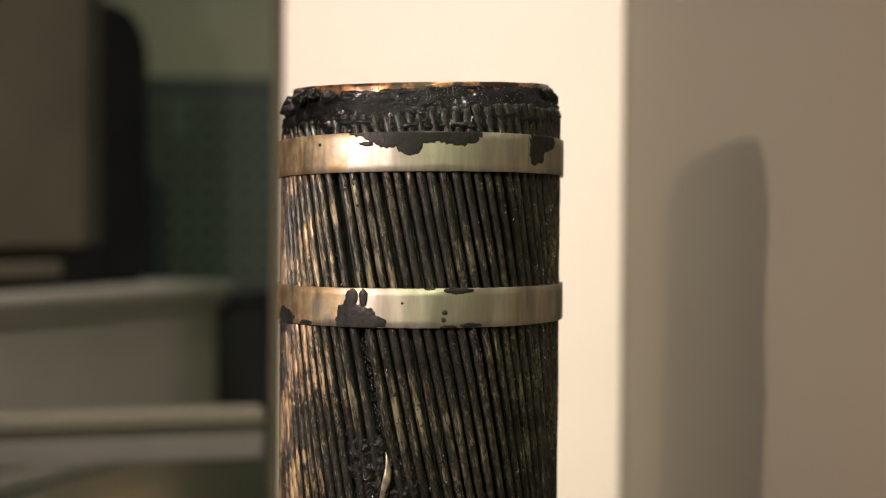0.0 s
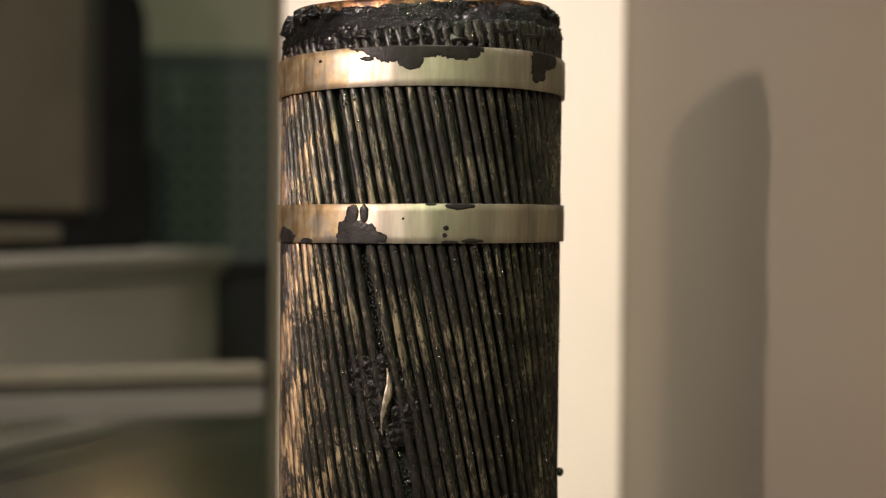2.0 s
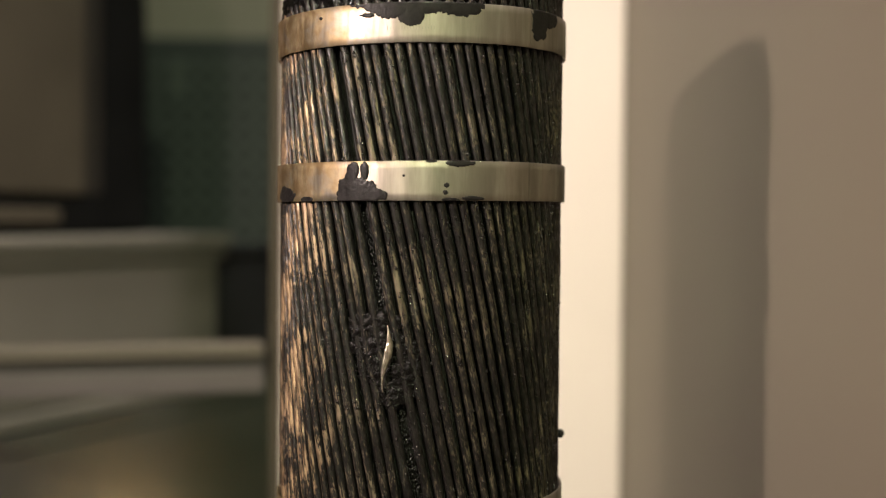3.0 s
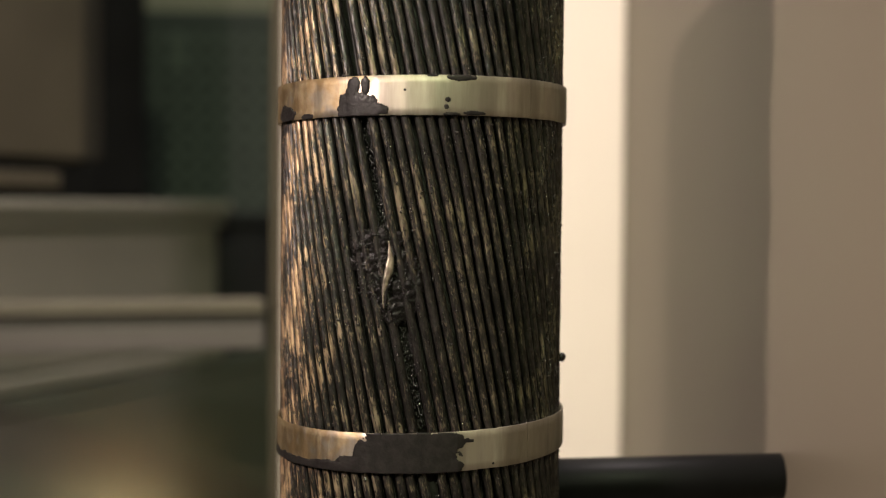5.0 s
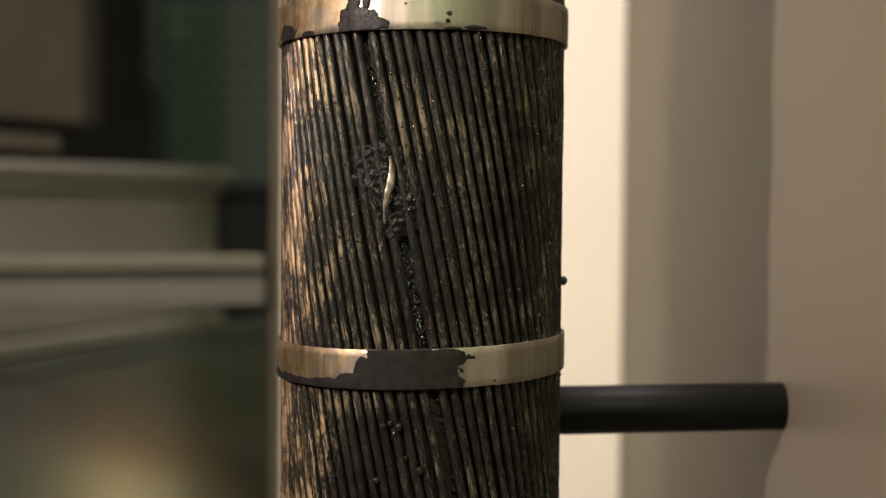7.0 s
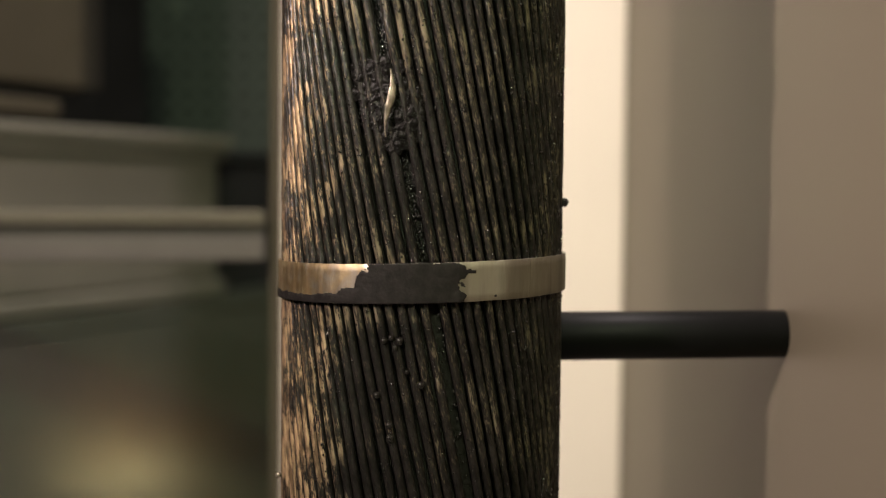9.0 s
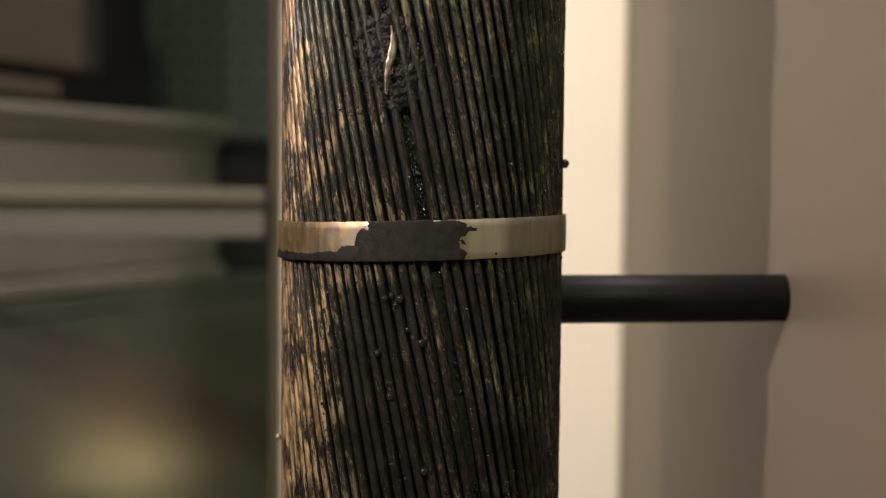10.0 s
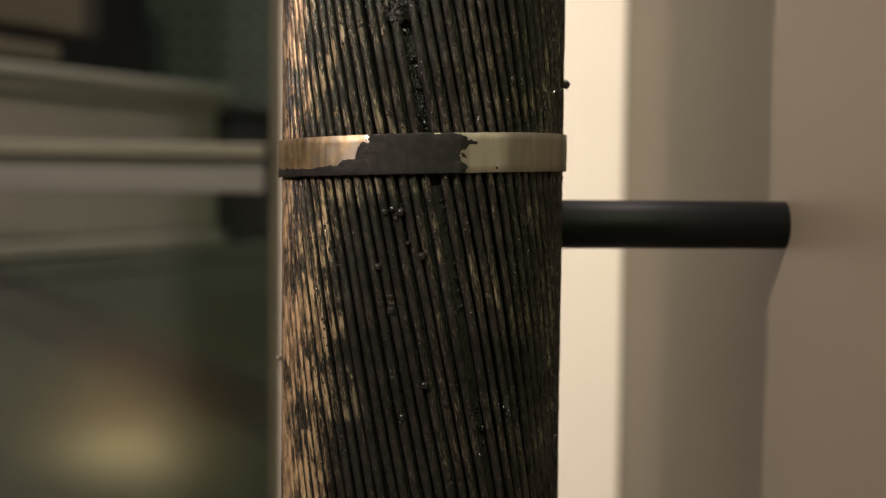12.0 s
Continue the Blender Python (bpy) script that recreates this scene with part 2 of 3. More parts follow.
# ---------------------------------------------------------------- the setting
SIDE_X, BACK_Y = 0.171, 0.52
slab("floor", -3.2, 3.2, -6.4, 3.2, -0.05, 0.0, M_LINO, "grey-green linoleum floor of the exhibition room", "floor", 0)
slab("ceiling", -3.2, 3.2, -6.4, 3.2, 3.0, 3.05, M_ROOM, "plain pale ceiling over the exhibition room", "ceiling", 0)
slab("wall_north", -3.2, 3.2, 3.2, 3.3, 0, 3, M_ROOM, "plain painted wall closing the exhibition room", "wall", 0)
slab("wall_south", -3.2, 3.2, -6.5, -6.4, 0, 3, M_ROOM, "plain painted wall closing the exhibition room", "wall", 0)
slab("wall_east", 3.2, 3.3, -6.4, 3.2, 0, 3, M_ROOM, "plain painted wall closing the exhibition room", "wall", 0)
slab("wall_west", -3.3, -3.2, -6.4, 3.2, 0, 3, M_ROOM, "plain painted wall closing the exhibition room", "wall", 0)
slab("wall_panel_side", SIDE_X, SIDE_X + 0.03, -0.60, BACK_Y + 0.03, 0, 1.95, M_SIDE, "taupe satin laminate side panel of the niche", "wall panel", 0.001)
slab("trim", -0.1365, -0.1275, BACK_Y - 0.002, BACK_Y + 0.03, 0, 1.95, M_TRIM, "narrow tan edge trim beside the cream panel", "trim", 0.001)
slab("wall_panel_back", -0.127, SIDE_X - 0.0005, BACK_Y, BACK_Y + 0.03, 0, 1.95, M_CREAM, "bright cream painted back panel behind the cable", "wall panel", 0.003)
slab("plinth", -0.10, SIDE_X - 0.001, -0.22, 0.22, 0, 0.75, M_PLINTH, "grey painted plinth under the standing cable", "plinth", 0.004)

# ---------------------------------------------------------------- the cable
AXIS = Vector((-0.0001, 0.0, 0.75))
SPIN = -0.8           # degrees by which marks on the cable are turned about its axis
LAY = -194.3          # degrees of turn for each metre of height
cable = empty("armoured_cable", AXIS, "upright cut length of black tarred steel-wire armoured cable", "cable")


def on_cable(deg, z, r):
    a = radians(deg + SPIN)
    return Vector((AXIS.x + r * math.sin(a), AXIS.y - r * math.cos(a), z))


def local(p):
    return (p[0] - AXIS.x, p[1] - AXIS.y, p[2] - AXIS.z)


def cable_part(name, me, label="", parent=None):
    ob = new(name, me)
    ob.parent = parent or cable
    return tagged(ob, label)


def wire_mesh(phase, seed, top):
    """One armour wire: a round rod on a helix, with tar lumps and dents."""
    sides, step, z0 = 10, 0.0016, 0.752
    count = int((top - z0) / step)
    rng = random.Random(seed)
    wob, wob2 = rng.uniform(0, 50), rng.uniform(0, 50)
    verts, faces, uvs = [], [], []
    for i in range(count + 1):
        z = z0 + (top - z0) * i / count
        drift = 0.55 * noise.noise((wob, z * 9, 0)) + 0.35 * noise.noise((wob2, z * 28, 3))
        deg = phase + LAY * (z - 1.0) + drift
        lift = 0.00022 * noise.noise((wob, z * 22, 7))
        a = radians(deg)
        out = Vector((math.sin(a), -math.cos(a), 0))
        along = Vector((math.cos(a), math.sin(a), 0))
        slope = radians(LAY) * LAY_R
        run = (along * slope + Vector((0, 0, 1))).normalized()
        across = run.cross(out)
        centre = out * (LAY_R + lift) + Vector((0, 0, z - AXIS.z))
        end = 0.86 if i in (0, count) else 1.0
        for k in range(sides):
            t = 2 * math.pi * k / sides - math.pi
            way = out * math.cos(t) + across * math.sin(t)
            lump = noise.noise((wob + way.x * 3, way.y * 3 + z * 130, z * 60)) + 0.6 * noise.noise((wob2 + way.x * 7, way.y * 7, z * 420))
            r = WIRE_R * (1 + 0.065 * lump) * end
            verts.append(centre + way * r)
            uvs.append((t * WIRE_R, z - z0))
    for i in range(count):
        for k in range(sides):
            m = (k + 1) % sides
            faces.append((i * sides + k, i * sides + m, (i + 1) * sides + m, (i + 1) * sides + k))
    faces.append(tuple(range(count * sides, count * sides + sides)))
    faces.append(tuple(reversed(range(sides))))
    return mesh_of("wire", verts, faces, M_WIRE, True, uvs)


PHASES = []


def build_wires():
    rng = random.Random(5)
    number, start, span = 80, 6.6 + 3.6, 360 - 7.2
    for i in range(number):
        phase = start + span * i / (number - 1) + rng.uniform(-0.32, 0.32)
        PHASES.append(phase)
        deg = (phase + LAY * 0.238 + 180) % 360 - 180
        top = 1.2372 + 0.0050 * math.sin(radians(max(-90, min(90, deg)))) + rng.uniform(-0.0009, 0.0007)
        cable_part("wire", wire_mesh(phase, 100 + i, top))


def lathe(name, profile, material, rough=0.0, freq=90.0, around=160, tilt=(0.0, 0.0), close=True, folds=0.0):
    """A turned body of (radius, height above the plinth) rows, roughened."""
    verts, faces = [], []
    for j, (r, z) in enumerate(profile):
        for k in range(around):
            a = 2 * math.pi * k / around
            x, y = math.sin(a), -math.cos(a)
            n = noise.noise((x * r * freq, y * r * freq, z * freq * 1.6)) + 0.6 * noise.noise((x * r * freq * 3, y * r * freq * 3, z * freq * 5))
            rr = r + rough * n + folds * noise.noise((a * 2.2, z * 330, 5.0))
            verts.append((x * rr, y * rr, z + tilt[0] * x * r + tilt[1] * y * r + rough * 0.5 * noise.noise((x * 9, y * 9, z * 200))))
    for j in range(len(profile) - 1):
        for k in range(around):
            m = (k + 1) % around
            faces.append((j * around + k, j * around + m, (j + 1) * around + m, (j + 1) * around + k))
    if close:
        faces.append(tuple(range((len(profile) - 1) * around, len(profile) * around)))
        faces.append(tuple(reversed(range(around))))
    return mesh_of(name, verts, faces, material)


def build_core():
    cable_part("bedding", lathe("bedding", [(0.0567, 0.002 + 0.02 * i) for i in range(24)] + [(0.0567, 0.4795)], M_BED, 0.0003, 120), "black bitumen bedding under the wires")
    rows = [(0.0560, 0.472), (0.0582, 0.478), (0.0597, 0.4815), (0.0608, 0.4842), (0.0613, 0.4872), (0.0606, 0.4900), (0.0592, 0.4922), (0.0583, 0.4945), (0.0578, 0.4965),
            (0.0573, 0.4985), (0.0566, 0.5000), (0.0555, 0.5005), (0.0540, 0.4990)]
    fine = []
    for (r0, z0), (r1, z1) in zip(rows, rows[1:]):
        fine += [(r0 + (r1 - r0) * s / 5, z0 + (z1 - z0) * s / 5) for s in range(5)]
    cable_part("tar_wrapping", lathe("tar_wrapping", fine + [rows[-1]], M_TAR, 0.0012, 190, 420, (0.045, 0.07), True, 0.0013), "lumpy glossy tar wrapping at the cut end")
    cable_part("copper_sheath", lathe("copper_sheath", [(0.0530, 0.485), (0.0563, 0.490), (0.0566, 0.5012), (0.0564, 0.5022), (0.0558, 0.5026), (0.0550, 0.5020), (0.0545, 0.498)], M_COPPER, 0.0002, 60, 160, (0.025, 0.075)),
               "thin cut edge of copper sheathing")


build_wires()
build_core()


def clod_mesh(seed, size):
    """A rough crumb of tar hanging over the cut edge."""
    bm = bmesh.new()
    bmesh.ops.create_icosphere(bm, subdivisions=4, radius=1)
    for v in bm.verts:
        n = noise.noise(v.co * 1.7 + Vector((seed, 3, 0))) + 0.5 * noise.noise(v.co * 4.5 + Vector((0, seed, 0))) + 0.25 * noise.noise(v.co * 11)
        v.co *= (1 + 0.40 * n) * size
    me = bpy.data.meshes.new("tar_clod")
    bm.to_mesh(me)
    bm.free()
    me.polygons.foreach_set("use_smooth", [True] * len(me.polygons))
    me.materials.append(M_TAR)
    return me


for seed, (deg, z, size, out) in enumerate([(66, 1.2482, 0.0028, 0.0572), (74, 1.2470, 0.0034, 0.0572), (83, 1.2460, 0.0034, 0.0568), (92, 1.2460, 0.0036, 0.0564), (-58, 1.2440, 0.0034, 0.0585),
                                            (-68, 1.2420, 0.0038, 0.0585), (-78, 1.2410, 0.0036, 0.0585), (-48, 1.2445, 0.0026, 0.0590), (-39, 1.2430, 0.0028, 0.0592)]):
    ob = cable_part("tar_clod", clod_mesh(seed * 2.9, size))
    ob.location = local(on_cable(deg, z, out))


# straps: height of the middle, rise along x, width
def strap_z(strap, deg):
    return strap[0] + strap[1] * 0.0632 * math.sin(radians(deg))


def strap_radius(deg, seed):
    crease = 0.00022 * math.exp(-((deg - 5 - seed * 0.45) / 1.1) ** 2) + 0.00012 * math.exp(-((deg - 24 - seed * 0.3) / 0.9) ** 2)
    return 0.0624 + crease + 0.00014 * noise.noise((seed, deg * 0.19, 0)) + 0.00004 * noise.noise((seed, deg * 0.6, 2)) + 0.00028 * noise.noise((seed, deg * 0.045, 4))


def strap_mesh(strap, seed):
    """A flat steel strip round the wires, its two ends lapped over one another."""
    height, rise, width = strap
    section = [(-0.5, 0.0), (-0.5, 0.00045), (-0.49, 0.0006), (-0.3, 0.00064), (0, 0.00066), (0.3, 0.00064), (0.49, 0.0006), (0.5, 0.00045), (0.5, 0.0)]
    verts, faces, m = [], [], len(section)
    steps = 420
    for i in range(steps + 1):
        deg = 31 + 374 * i / steps
        lap = 0.0006 * max(0.0, min(1.0, (deg - 389) / 4))
        r0 = strap_radius(deg if deg < 391 else deg - 360, seed) + lap
        for s, d in section:
            edge = 0.00012 * noise.noise((seed, deg * 0.3, s * 3))
            p = on_cable(deg, strap_z(strap, deg) + s * width + edge, r0 + d)
            verts.append(local(p))
    for i in range(steps):
        for k in range(m):
            n = (k + 1) % m
            faces.append((i * m + k, i * m + n, (i + 1) * m + n, (i + 1) * m + k))
    faces.append(tuple(reversed(range(m))))
    faces.append(tuple(range(steps * m, steps * m + m)))
    return mesh_of("steel_strap", verts, faces, M_BAND)


def smear_mesh(name, field, degs, heights, radius, thick, material, cell=0.0003):
    """A raised film where field(deg, z) is above zero."""
    bm = bmesh.new()
    columns = int(radians(degs[1] - degs[0]) * 0.063 / cell)
    rows = int((heights[1] - heights[0]) / cell)
    values, grid = {}, {}
    for i in range(columns + 1):
        deg = degs[0] + (degs[1] - degs[0]) * i / columns
        for j in range(rows + 1):
            z = heights[0] + (heights[1] - heights[0]) * j / rows
            values[i, j] = (field(deg, z), deg, z)

    def corner(i, j):
        if (i, j) not in grid:
            f, deg, z = values[i, j]
            body = max(0.0, min(1.0, f * 2.0)) ** 0.5
            grain = 0.35 * noise.noise((deg * 1.2, z * 900, 2)) + 0.3 * noise.noise((deg * 4, z * 3500, 5))
            grid[i, j] = bm.verts.new(local(on_cable(deg, z, radius(deg, z) + thick * (0.25 + body * (0.85 + 0.3 * grain)))))
        return grid[i, j]

    for i in range(columns):
        for j in range(rows):
            if sum(values[q][0] for q in ((i, j), (i + 1, j), (i, j + 1), (i + 1, j + 1))) > 0:
                bm.faces.new((corner(i, j), corner(i + 1, j), corner(i + 1, j + 1), corner(i, j + 1)))
    rim = [e for e in bm.edges if e.is_boundary]
    made = bmesh.ops.extrude_edge_only(bm, edges=rim)["geom"]
    for v in [g for g in made if isinstance(g, bmesh.types.BMVert)]:
        way = Vector((v.co.x, v.co.y, 0)).normalized()
        v.co -= way * thick * 1.2
    me = bpy.data.meshes.new(name)
    bm.to_mesh(me)
    bm.free()
    me.polygons.foreach_set("use_smooth", [True] * len(me.polygons))
    me.materials.append(material)
    return me


def blot(deg, z, spots, ragged=0.35, freq=1.0):
    """How far inside a union of ellipses (deg, z, half degrees, half height) with ragged edges."""
    best = -1.0
    for d0, z0, a, b in spots:
        best = max(best, 1 - math.hypot((deg - d0) / a, (z - z0) / b))
    n = noise.noise((deg * 0.22 * freq, z * 210 * freq, 1)) + 0.6 * noise.noise((deg * 0.6 * freq, z * 560 * freq, 9)) + 0.35 * noise.noise((deg * 1.7, z * 1500, 4))
    return best + ragged * n


STRAPS = [
    ((1.2203, 0.0136, 0.0156), [(2, 1.2278, 24, 0.0034), (-6, 1.2262, 14, 0.0040), (-2.5, 1.2225, 5, 0.0036), (14, 1.2270, 9, 0.0040), (55, 1.2270, 9.5, 0.0044),
                                (51, 1.2215, 5, 0.0045), (49, 1.2180, 2.2, 0.002), (-19, 1.2232, 3.0, 0.0009), (31, 1.2141, 1.0, 0.0004), (-39, 1.2235, 0.8, 0.0006), (42, 1.2222, 0.7, 0.0006)]),
    ((1.1585, 0.0080, 0.0157), [(-23, 1.1545, 7.5, 0.0060), (-24.5, 1.1610, 2.6, 0.0050), (-19.5, 1.1620, 1.6, 0.0040), (-16, 1.1525, 5, 0.0026), (15, 1.1655, 6, 0.0013), (5, 1.1663, 2.4, 0.0009), (12, 1.1512, 3.5, 0.0007),
                                (20, 1.1518, 4.5, 0.0009), (-64, 1.1530, 9, 0.0034), (-47, 1.1510, 3.2, 0.0012), (10.5, 1.1570, 1.0, 0.0010), (10, 1.1540, 0.9, 0.0009), (-5, 1.1605, 0.6, 0.0005)]),
    ((1.0180, 0.0300, 0.0158), [(-10, 1.0150, 15, 0.0090), (-4, 1.0190, 16, 0.0100), (5, 1.0150, 11, 0.0085), (9, 1.0226, 10, 0.0036), (12, 1.0128, 5.5, 0.0034), (-22, 1.0120, 9, 0.0044), (-30, 1.0108, 16, 0.0021),
                                (-52, 1.0098, 26, 0.0020), (-78, 1.0098, 22, 0.0019), (29, 1.0128, 0.7, 0.0006)]),
]
for number, (strap, spots) in enumerate(STRAPS):
    seed = 11.3 + number * 5
    ob = cable_part("steel_strap", strap_mesh(strap, seed), ("dull steel strap smeared with tar along its top edge", "brown-stained steel strap with a tar blot",
                                                            "gold-tinted steel strap half covered in dried tar")[number])
    low, high = strap[0] - strap[2] / 2, strap[0] + strap[2] / 2

    def field(deg, z, strap=strap, spots=spots, low=low, high=high):
        tilt = strap[1] * 0.0632 * math.sin(radians(deg))
        inside = min(z - tilt - low, high - z + tilt)
        return min(blot(deg, z, spots, 0.30), inside / 0.0006 + 0.2)

    degs = (-86, 70)
    cable_part("tar_smear", smear_mesh("tar_smear", field, degs, (low - 0.003, high + 0.003), lambda d, z, s=seed: strap_radius(d, s) + 0.00062, 0.00035, M_TAR_MATT),
               "dried black tar smear", ob)


def tear_field(deg, z):
    return blot(deg, z, [(-12, 1.0900, 12, 0.0140), (-19, 1.0975, 8, 0.0090), (-5, 1.0855, 9, 0.0115), (-9, 1.0745, 5, 0.0070), (-24, 1.1015, 3.5, 0.0040)], 0.42, 0.8)


def tear_radius(deg, z):
    return 0.0603 + 0.0007 * noise.noise((deg * 0.16, z * 140, 3)) + 0.0006 * noise.noise((deg * 0.45, z * 420, 6)) + 0.0003 * noise.noise((deg * 1.1, z * 1000, 9))


cable_part("tar_lump", smear_mesh("tar_lump", tear_field, (-34, 12), (1.062, 1.112), tear_radius, 0.0008, M_LUMP, 0.0004), "torn lump of glossy black tar between the wires")


def shred_mesh():
    """A torn, twisted sliver of metal standing out of the tar."""
    verts, faces, steps = [], [], 26
    for i in range(steps + 1):
        s = i / steps
        z = 1.1015 - 0.0265 * s
        deg = -10.6 + 1.1 * math.sin(s * 5.5) - 0.8 * s
        half = 0.00018 + 0.00140 * math.sin(min(1, s * 1.15) * math.pi) ** 1.4
        twist = -0.75 + 0.7 * s + 0.5 * noise.noise((s * 6, 1, 2))
        out = 0.0624 + 0.0011 * math.sin(s * math.pi) + 0.0004 * noise.noise((s * 9, 4, 1))
        for k, side in enumerate((-1, -0.3, 0.35, 1)):
            p = on_cable(deg, z, out + side * half * math.sin(twist) + 0.0003 * (1 - side * side))
            a = radians(deg)
            p += Vector((math.cos(a), math.sin(a), 0)) * side * half * math.cos(twist)
            verts.append(local(p))
    for i in range(steps):
        for k in range(3):
            faces.append((i * 4 + k, i * 4 + k + 1, i * 4 + k + 5, i * 4 + k + 4))
    bm = bmesh.new()
    bm.from_mesh(mesh_of("shred", verts, faces, M_SHRED))
    bmesh.ops.solidify(bm, geom=bm.faces[:], thickness=0.0002)
    me = bpy.data.meshes.new("metal_shred")
    bm.to_mesh(me)
    bm.free()
    me.materials.append(M_SHRED)
    return me


cable_part("metal_shred", shred_mesh(), "bright torn metal shred in the tar")


def bead_mesh(seed, size, material):
    """A droplet of hardened tar, sagging a little."""
    bm = bmesh.new()
    bmesh.ops.create_icosphere(bm, subdivisions=2, radius=1)
    for v in bm.verts:
        n = noise.noise(v.co * 1.4 + Vector((seed, 0, 0)))
        v.co *= 1 + 0.25 * n
        v.co = Vector((v.co.x, v.co.y, v.co.z * (1.25 if v.co.z < 0 else 0.9))) * size
    me = bpy.data.meshes.new("tar_bead")
    bm.to_mesh(me)
    bm.free()
    me.polygons.foreach_set("use_smooth", [True] * len(me.polygons))
    me.materials.append(material)
    return me


for seed, (deg, z, size, out) in enumerate([(-10.2, 0.9617, 0.0011, 0.0618), (-10.0, 0.9566, 0.0014, 0.0618), (1.1, 0.9780, 0.0013, 0.0618), (-15.1, 0.9735, 0.0013, 0.0618),
                                            (-12.6, 0.9952, 0.0013, 0.0618), (-9.8, 0.9965, 0.0011, 0.0618), (-6.7, 0.9953, 0.0014, 0.0618), (2.6, 0.9268, 0.0014, 0.0618),
                                            (-5.6, 0.9139, 0.0014, 0.0618), (-8.4, 0.9925, 0.0010, 0.0618), (84.0, 1.0500, 0.0016, 0.0622), (-83.0, 0.9290, 0.0013, 0.0628),
                                            (-4.0, 0.9830, 0.0008, 0.0618), (10.6, 0.9190, 0.0009, 0.0618)]):
    ob = cable_part("tar_bead", bead_mesh(seed * 3.7, size * 1.15, M_SHRED if deg < -80 else M_BEAD))
    ob.location = local(on_cable(deg, z, out))



def droplet_mesh():
    """Beads of wet tar strung along the open seam between two wires."""
    rng = random.Random(9)
    bm = bmesh.new()
    for i in range(620):
        z = rng.uniform(0.90, 1.149)
        if 1.0095 < z < 1.0265 or (z < 1.01 and rng.random() < 0.8):
            continue
        deg = 7.4 + LAY * (z - 1.0) + rng.uniform(-1.7, 1.7)
        size = rng.uniform(0.00025, 0.00060)
        m = Matrix.Translation(local(on_cable(deg, z, 0.0572 + rng.uniform(0, 0.0022)))) @ Matrix.Diagonal((size, size, size * rng.uniform(0.8, 1.8), 1))
        bmesh.ops.create_icosphere(bm, subdivisions=1, radius=1, matrix=m)
    me = bpy.data.meshes.new("tar_droplets")
    bm.to_mesh(me)
    bm.free()
    me.polygons.foreach_set("use_smooth", [True] * len(me.polygons))
    me.materials.append(M_WET)
    return me


def glint_mesh():
    """Fine wet beads of tar clinging to the flanks of the wires."""
    rng = random.Random(21)
    bm = bmesh.new()
    made = 0
    while made < 2600:
        z = rng.uniform(0.86, 1.233)
        deg = rng.uniform(-46, 78)
        if noise.noise((deg * 0.06, z * 30, 2)) + 0.5 * noise.noise((deg * 0.2, z * 9, 8)) < rng.uniform(-0.25, 0.6):
            continue
        if z < 1.005 and rng.random() < 0.45:
            continue
        near = min(PHASES, key=lambda p: abs((p + LAY * (z - 1.0) - deg + 180) % 360 - 180))
        side = rng.gauss(-0.1, 0.55)
        centre = near + LAY * (z - 1.0)
        size = rng.uniform(0.00016, 0.00046) * (1.0 if rng.random() < 0.8 else 1.35)
        p = on_cable(centre - SPIN + math.degrees(math.sin(side) * WIRE_R / LAY_R), z, LAY_R + (WIRE_R + 0.00006) * math.cos(side))
        bmesh.ops.create_icosphere(bm, subdivisions=1, radius=1, matrix=Matrix.Translation(local(p)) @ Matrix.Diagonal((size, size, size * rng.uniform(0.8, 2.2), 1)))
        made += 1
    # more of it on the lumpy tar at the cut end
    for i in range(420):
        deg, z = rng.gauss(-2, 26), rng.uniform(1.2355, 1.2465)
        size = rng.uniform(0.00014, 0.00032)
        p = on_cable(deg, z + 0.0025 * math.sin(radians(deg)), 0.0612 + rng.uniform(-0.0004, 0.0008) - max(0.0, z - 1.241) * 0.35)
        bmesh.ops.create_icosphere(bm, subdivisions=1, radius=1, matrix=Matrix.Translation(local(p)) @ Matrix.Diagonal((size, size, size * rng.uniform(0.8, 1.6), 1)))
    me = bpy.data.meshes.new("tar_glint")
    bm.to_mesh(me)
    bm.free()
    me.polygons.foreach_set("use_smooth", [True] * len(me.polygons))
    me.materials.append(M_WET)
    return me


tagged(cable_part("tar_spatter", glint_mesh(), "fine wet tar spatter on the wires"), kind="stuff")
tagged(cable_part("seam_tar", droplet_mesh(), "wet tar droplets along an open seam"), kind="stuff")



def tick_mesh(height):
    """One stamped tick of a scale on the strap."""
    me = bpy.data.meshes.new("stamped_tick")
    bm = bmesh.new()
    bmesh.ops.create_cube(bm, size=1, matrix=Matrix.Diagonal((0.00022, 0.00012, height, 1)))
    bm.to_mesh(me)
    bm.free()
    me.materials.append(M_TICK)
    return me


top_strap = next(o for o in cable.children if o.name == "steel_strap")
short_tick, long_tick = tick_mesh(0.0011), tick_mesh(0.0017)
for k in range(17):
    deg = -11.2 + 16.7 * k / 16
    ob = cable_part("stamped_tick", long_tick if k % 5 == 0 else short_tick, "", top_strap)
    ob.location = local(on_cable(deg, 1.2181, strap_radius(deg, 11.3) + 0.00066))
    ob.rotation_euler = (0, 0, radians(deg))

# ---------------------------------------------------------------- support rod
rod = empty("support_rod", (SIDE_X, 0.036, 0.988), "satin black round tube holding the cable to the side panel", "rod")


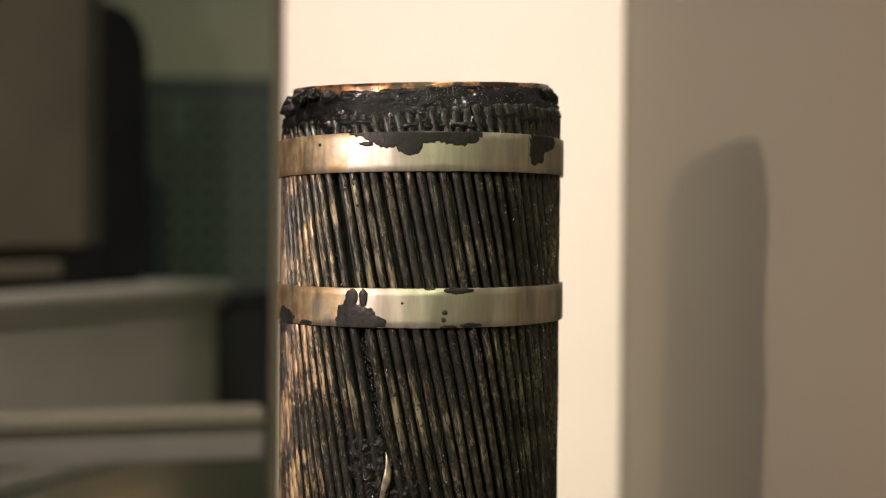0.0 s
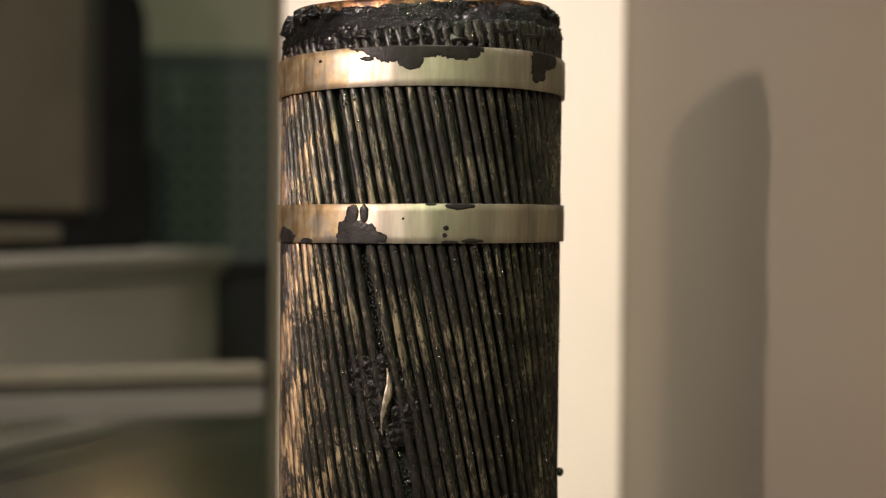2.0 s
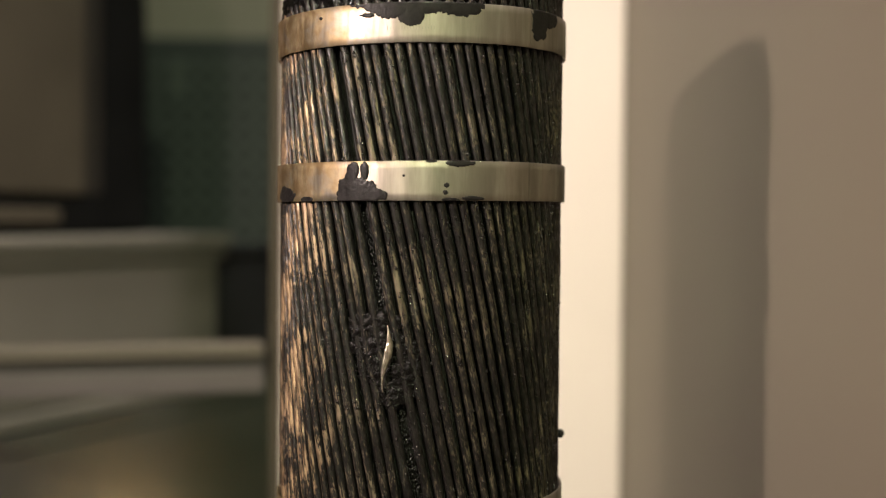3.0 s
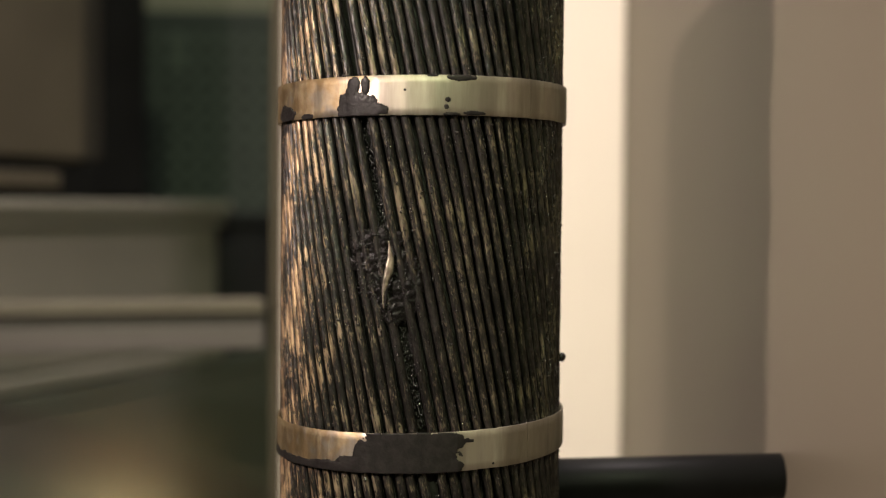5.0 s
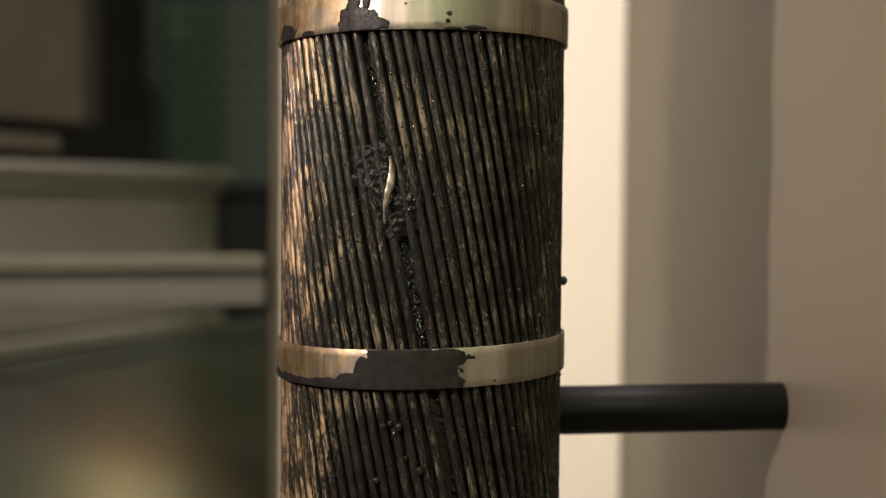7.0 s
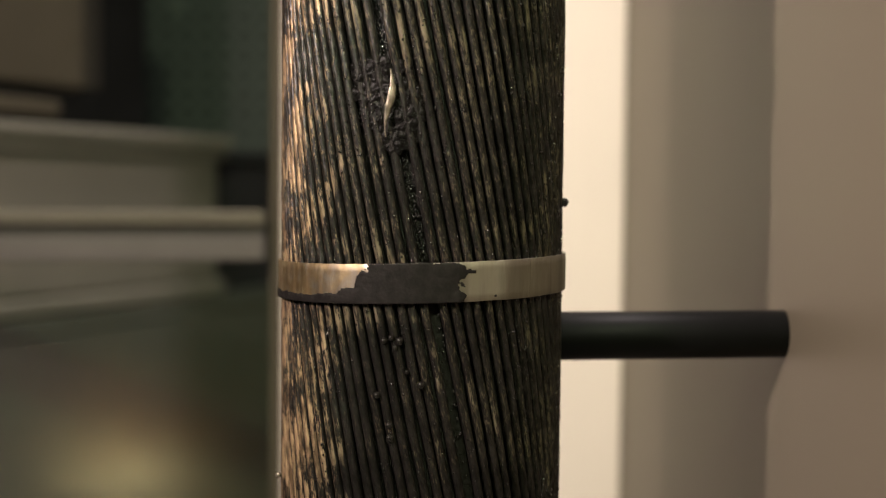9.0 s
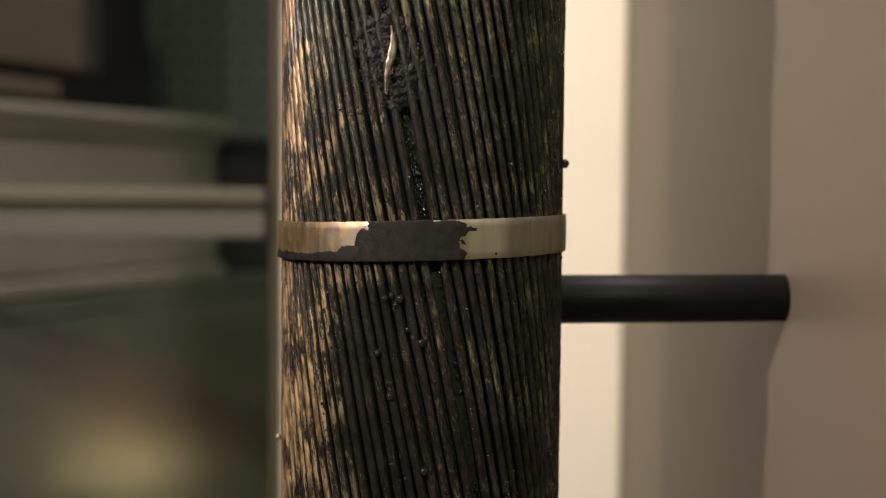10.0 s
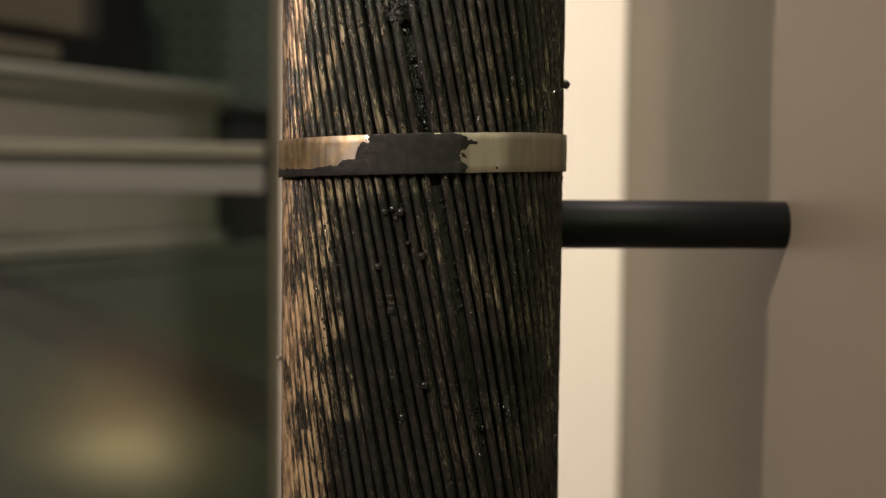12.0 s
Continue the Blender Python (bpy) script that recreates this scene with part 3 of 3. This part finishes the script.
def tube_mesh(x0, x1, r, around=48):
    rows = [(x0, r * 0.9), (x0 + 0.0006, r), (x1 - 0.0006, r), (x1, r * 0.95)]
    verts = [(x, rr * math.cos(2 * math.pi * k / around), rr * math.sin(2 * math.pi * k / around)) for x, rr in rows for k in range(around)]
    faces = [(j * around + k, (j + 1) * around + k, (j + 1) * around + (k + 1) % around, j * around + (k + 1) % around) for j in range(3) for k in range(around)]
    faces += [tuple(range(around)), tuple(reversed(range(3 * around, 4 * around)))]
    return mesh_of("tube", verts, faces, M_ROD)


tube = new("tube", tube_mesh(-0.130, 0.0018, 0.0112))
tube.parent = rod
rod.rotation_euler = (0, 0, radians(8.5))

# ---------------------------------------------------------------- beyond the niche
def turned(name, place, turn, label, category):
    """An empty turned about the upright; its parts are given in its own axes."""
    ob = new(name)
    ob.matrix_world = pose(*place, 0, 0, turn)
    return tagged(ob, label, category)


def turned_part(name, data, material, parent, label=""):
    ob = part(name, data, material, None, label)
    ob.parent = parent
    return ob


rail = turned("window_rail", (-0.1375, 0.490, 0.9945), 15.0, "brown-grey horizontal rail with a dark groove", "rail")
turned_part("top_lip", box(-0.95, 0.0, 0.000, 0.034, 0.0300, 0.0412, 0.0015), M_RAIL, rail)
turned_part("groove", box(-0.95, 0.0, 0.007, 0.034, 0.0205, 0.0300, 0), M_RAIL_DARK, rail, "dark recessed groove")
turned_part("lower_face", box(-0.95, 0.0, 0.003, 0.034, 0.0, 0.0205, 0.0015), M_RAIL_LOW, rail)

backdrop = slab("backdrop_panel", -1.8, 0.30, 1.56, 1.60, 0, 1.45, M_TEAL, "dark teal panel in the unlit cabinet behind", "panel", 0.004)

TURN = 64.0           # the bins and the cabinet under them stand at this angle
CORNER = (-0.268, 1.005)
# added panel standing for the lit wall beyond, painted as bright as it
slab("backdrop_upper", -1.8, 0.30, 1.58, 1.60, 1.4505, 2.3, M_LIT_HEADER, "pale olive upper panel added for the lit wall behind", "panel", 0.002)

cabinet = turned("low_cabinet", (*CORNER, 0.0), TURN, "dark green glossy low metal cabinet under a grey bin", "cabinet")
turned_part("body", box(-0.62, 0.40, 0.0, 0.30, 0.0, 0.899, 0.002), M_DARKGREEN, cabinet)
turned_part("worktop", box(-0.62, 0.40, -0.001, 0.301, 0.8995, 0.920, 0.002), M_DARKGREEN, cabinet)

grey_bin = turned("storage_bin", (*CORNER, 0.9205), TURN, "dull grey plastic storage bin with a flanged rim", "bin")
turned_part("body", box(-0.60, 0.0, 0.0, 0.28, 0.0182, 0.1698, 0.006), M_BIN, grey_bin)
turned_part("base_flange", box(-0.605, 0.014, -0.003, 0.283, 0.0, 0.018, 0.004), M_BIN, grey_bin)
turned_part("rim", box(-0.606, 0.010, -0.005, 0.285, 0.170, 0.1838, 0.003), M_BIN, grey_bin)
turned_part("lid", box(-0.612, 0.020, -0.010, 0.290, 0.184, 0.2000, 0.005), M_BIN, grey_bin)

black_bin = turned("black_bin", (*CORNER, 0.9205), TURN, "matt black plastic bin beside a grey one", "bin")
turned_part("body", box(0.024, 0.19, 0.03, 0.28, 0.0, 0.170, 0.005), M_SOOT, black_bin)
turned_part("lid", box(0.022, 0.194, 0.026, 0.284, 0.1705, 0.186, 0.004), M_SOOT, black_bin)

appliance = turned("appliance", (-0.395, 0.868, 1.1210), 66.0, "beige boxy appliance on a black foot", "appliance")
turned_part("body", box(-0.42, 0.0, 0.0, 0.20, 0.0440, 0.50, 0.006), M_CARTON, appliance)
turned_part("edge_frame", box(0.0005, 0.036, 0.006, 0.19, 0.0440, 0.41, 0.006), M_FRAME, appliance, "dark brown side frame")
turned_part("foot", box(-0.41, 0.030, 0.004, 0.19, 0.0, 0.0435, 0.003), M_BLACK, appliance, "black foot")
turned_part("inset", box(-0.36, -0.045, -0.002, 0.02, 0.013, 0.030, 0.002), M_CARTON, appliance, "brown inset in the foot")

black_case = turned("black_case", (-0.395, 0.868, 1.1210), 66.0, "matt black upright case with a rounded shoulder", "case")


def rounded_case():
    bm = box(0.0365, 0.122, 0.01, 0.18, 0.0065, 0.335, 0)
    top = [e for e in bm.edges if all(v.co.z > 0.3 and v.co.x > 0.1 for v in e.verts)]
    bmesh.ops.bevel(bm, geom=top, offset=0.060, segments=10, affect="EDGES", profile=0.5)
    return bm


turned_part("shell", rounded_case(), M_BLACK, black_case)
turned_part("base", box(0.0365, 0.118, 0.014, 0.176, 0.0, 0.006, 0.001), M_BLACK, black_case)

# unseen crate, added so its lit boards mirror in the glossy cabinet
crate = turned("glow_crate", (2.685, 2.16, 0.0), 113.0, "low warm-brown wooden crate, unseen, added to mirror a warm glow", "crate")
for k in range(4):
    turned_part("board", box(-0.14, 0.14, -0.015, 0.015, 0.002 + 0.11 * k, 0.108 + 0.11 * k, 0.003), M_FLOOR, crate)
for x in (-0.13, 0.10):
    turned_part("post", box(x, x + 0.03, -0.046, -0.0155, 0.002, 0.43, 0.002), M_FLOOR, crate)

# rows of dull studs on the dark panel
studs = bmesh.new()
for i in range(9):
    for j in range(12):
        m = Matrix.Translation((-0.502 + 0.033 * i, 1.5585, 1.035 + 0.033 * j)) @ Matrix.Rotation(radians(90), 4, "X")
        r = 0.0145 if (i, j) in ((2, 10), (2, 11)) else 0.0092
        bmesh.ops.create_cone(studs, cap_ends=True, segments=20, radius1=r, radius2=r * 0.8, depth=0.006, matrix=m)
ob = part("stud_grid", studs, M_STUD, backdrop)
tagged(ob, "rows of dull greenish studs", kind="stuff")
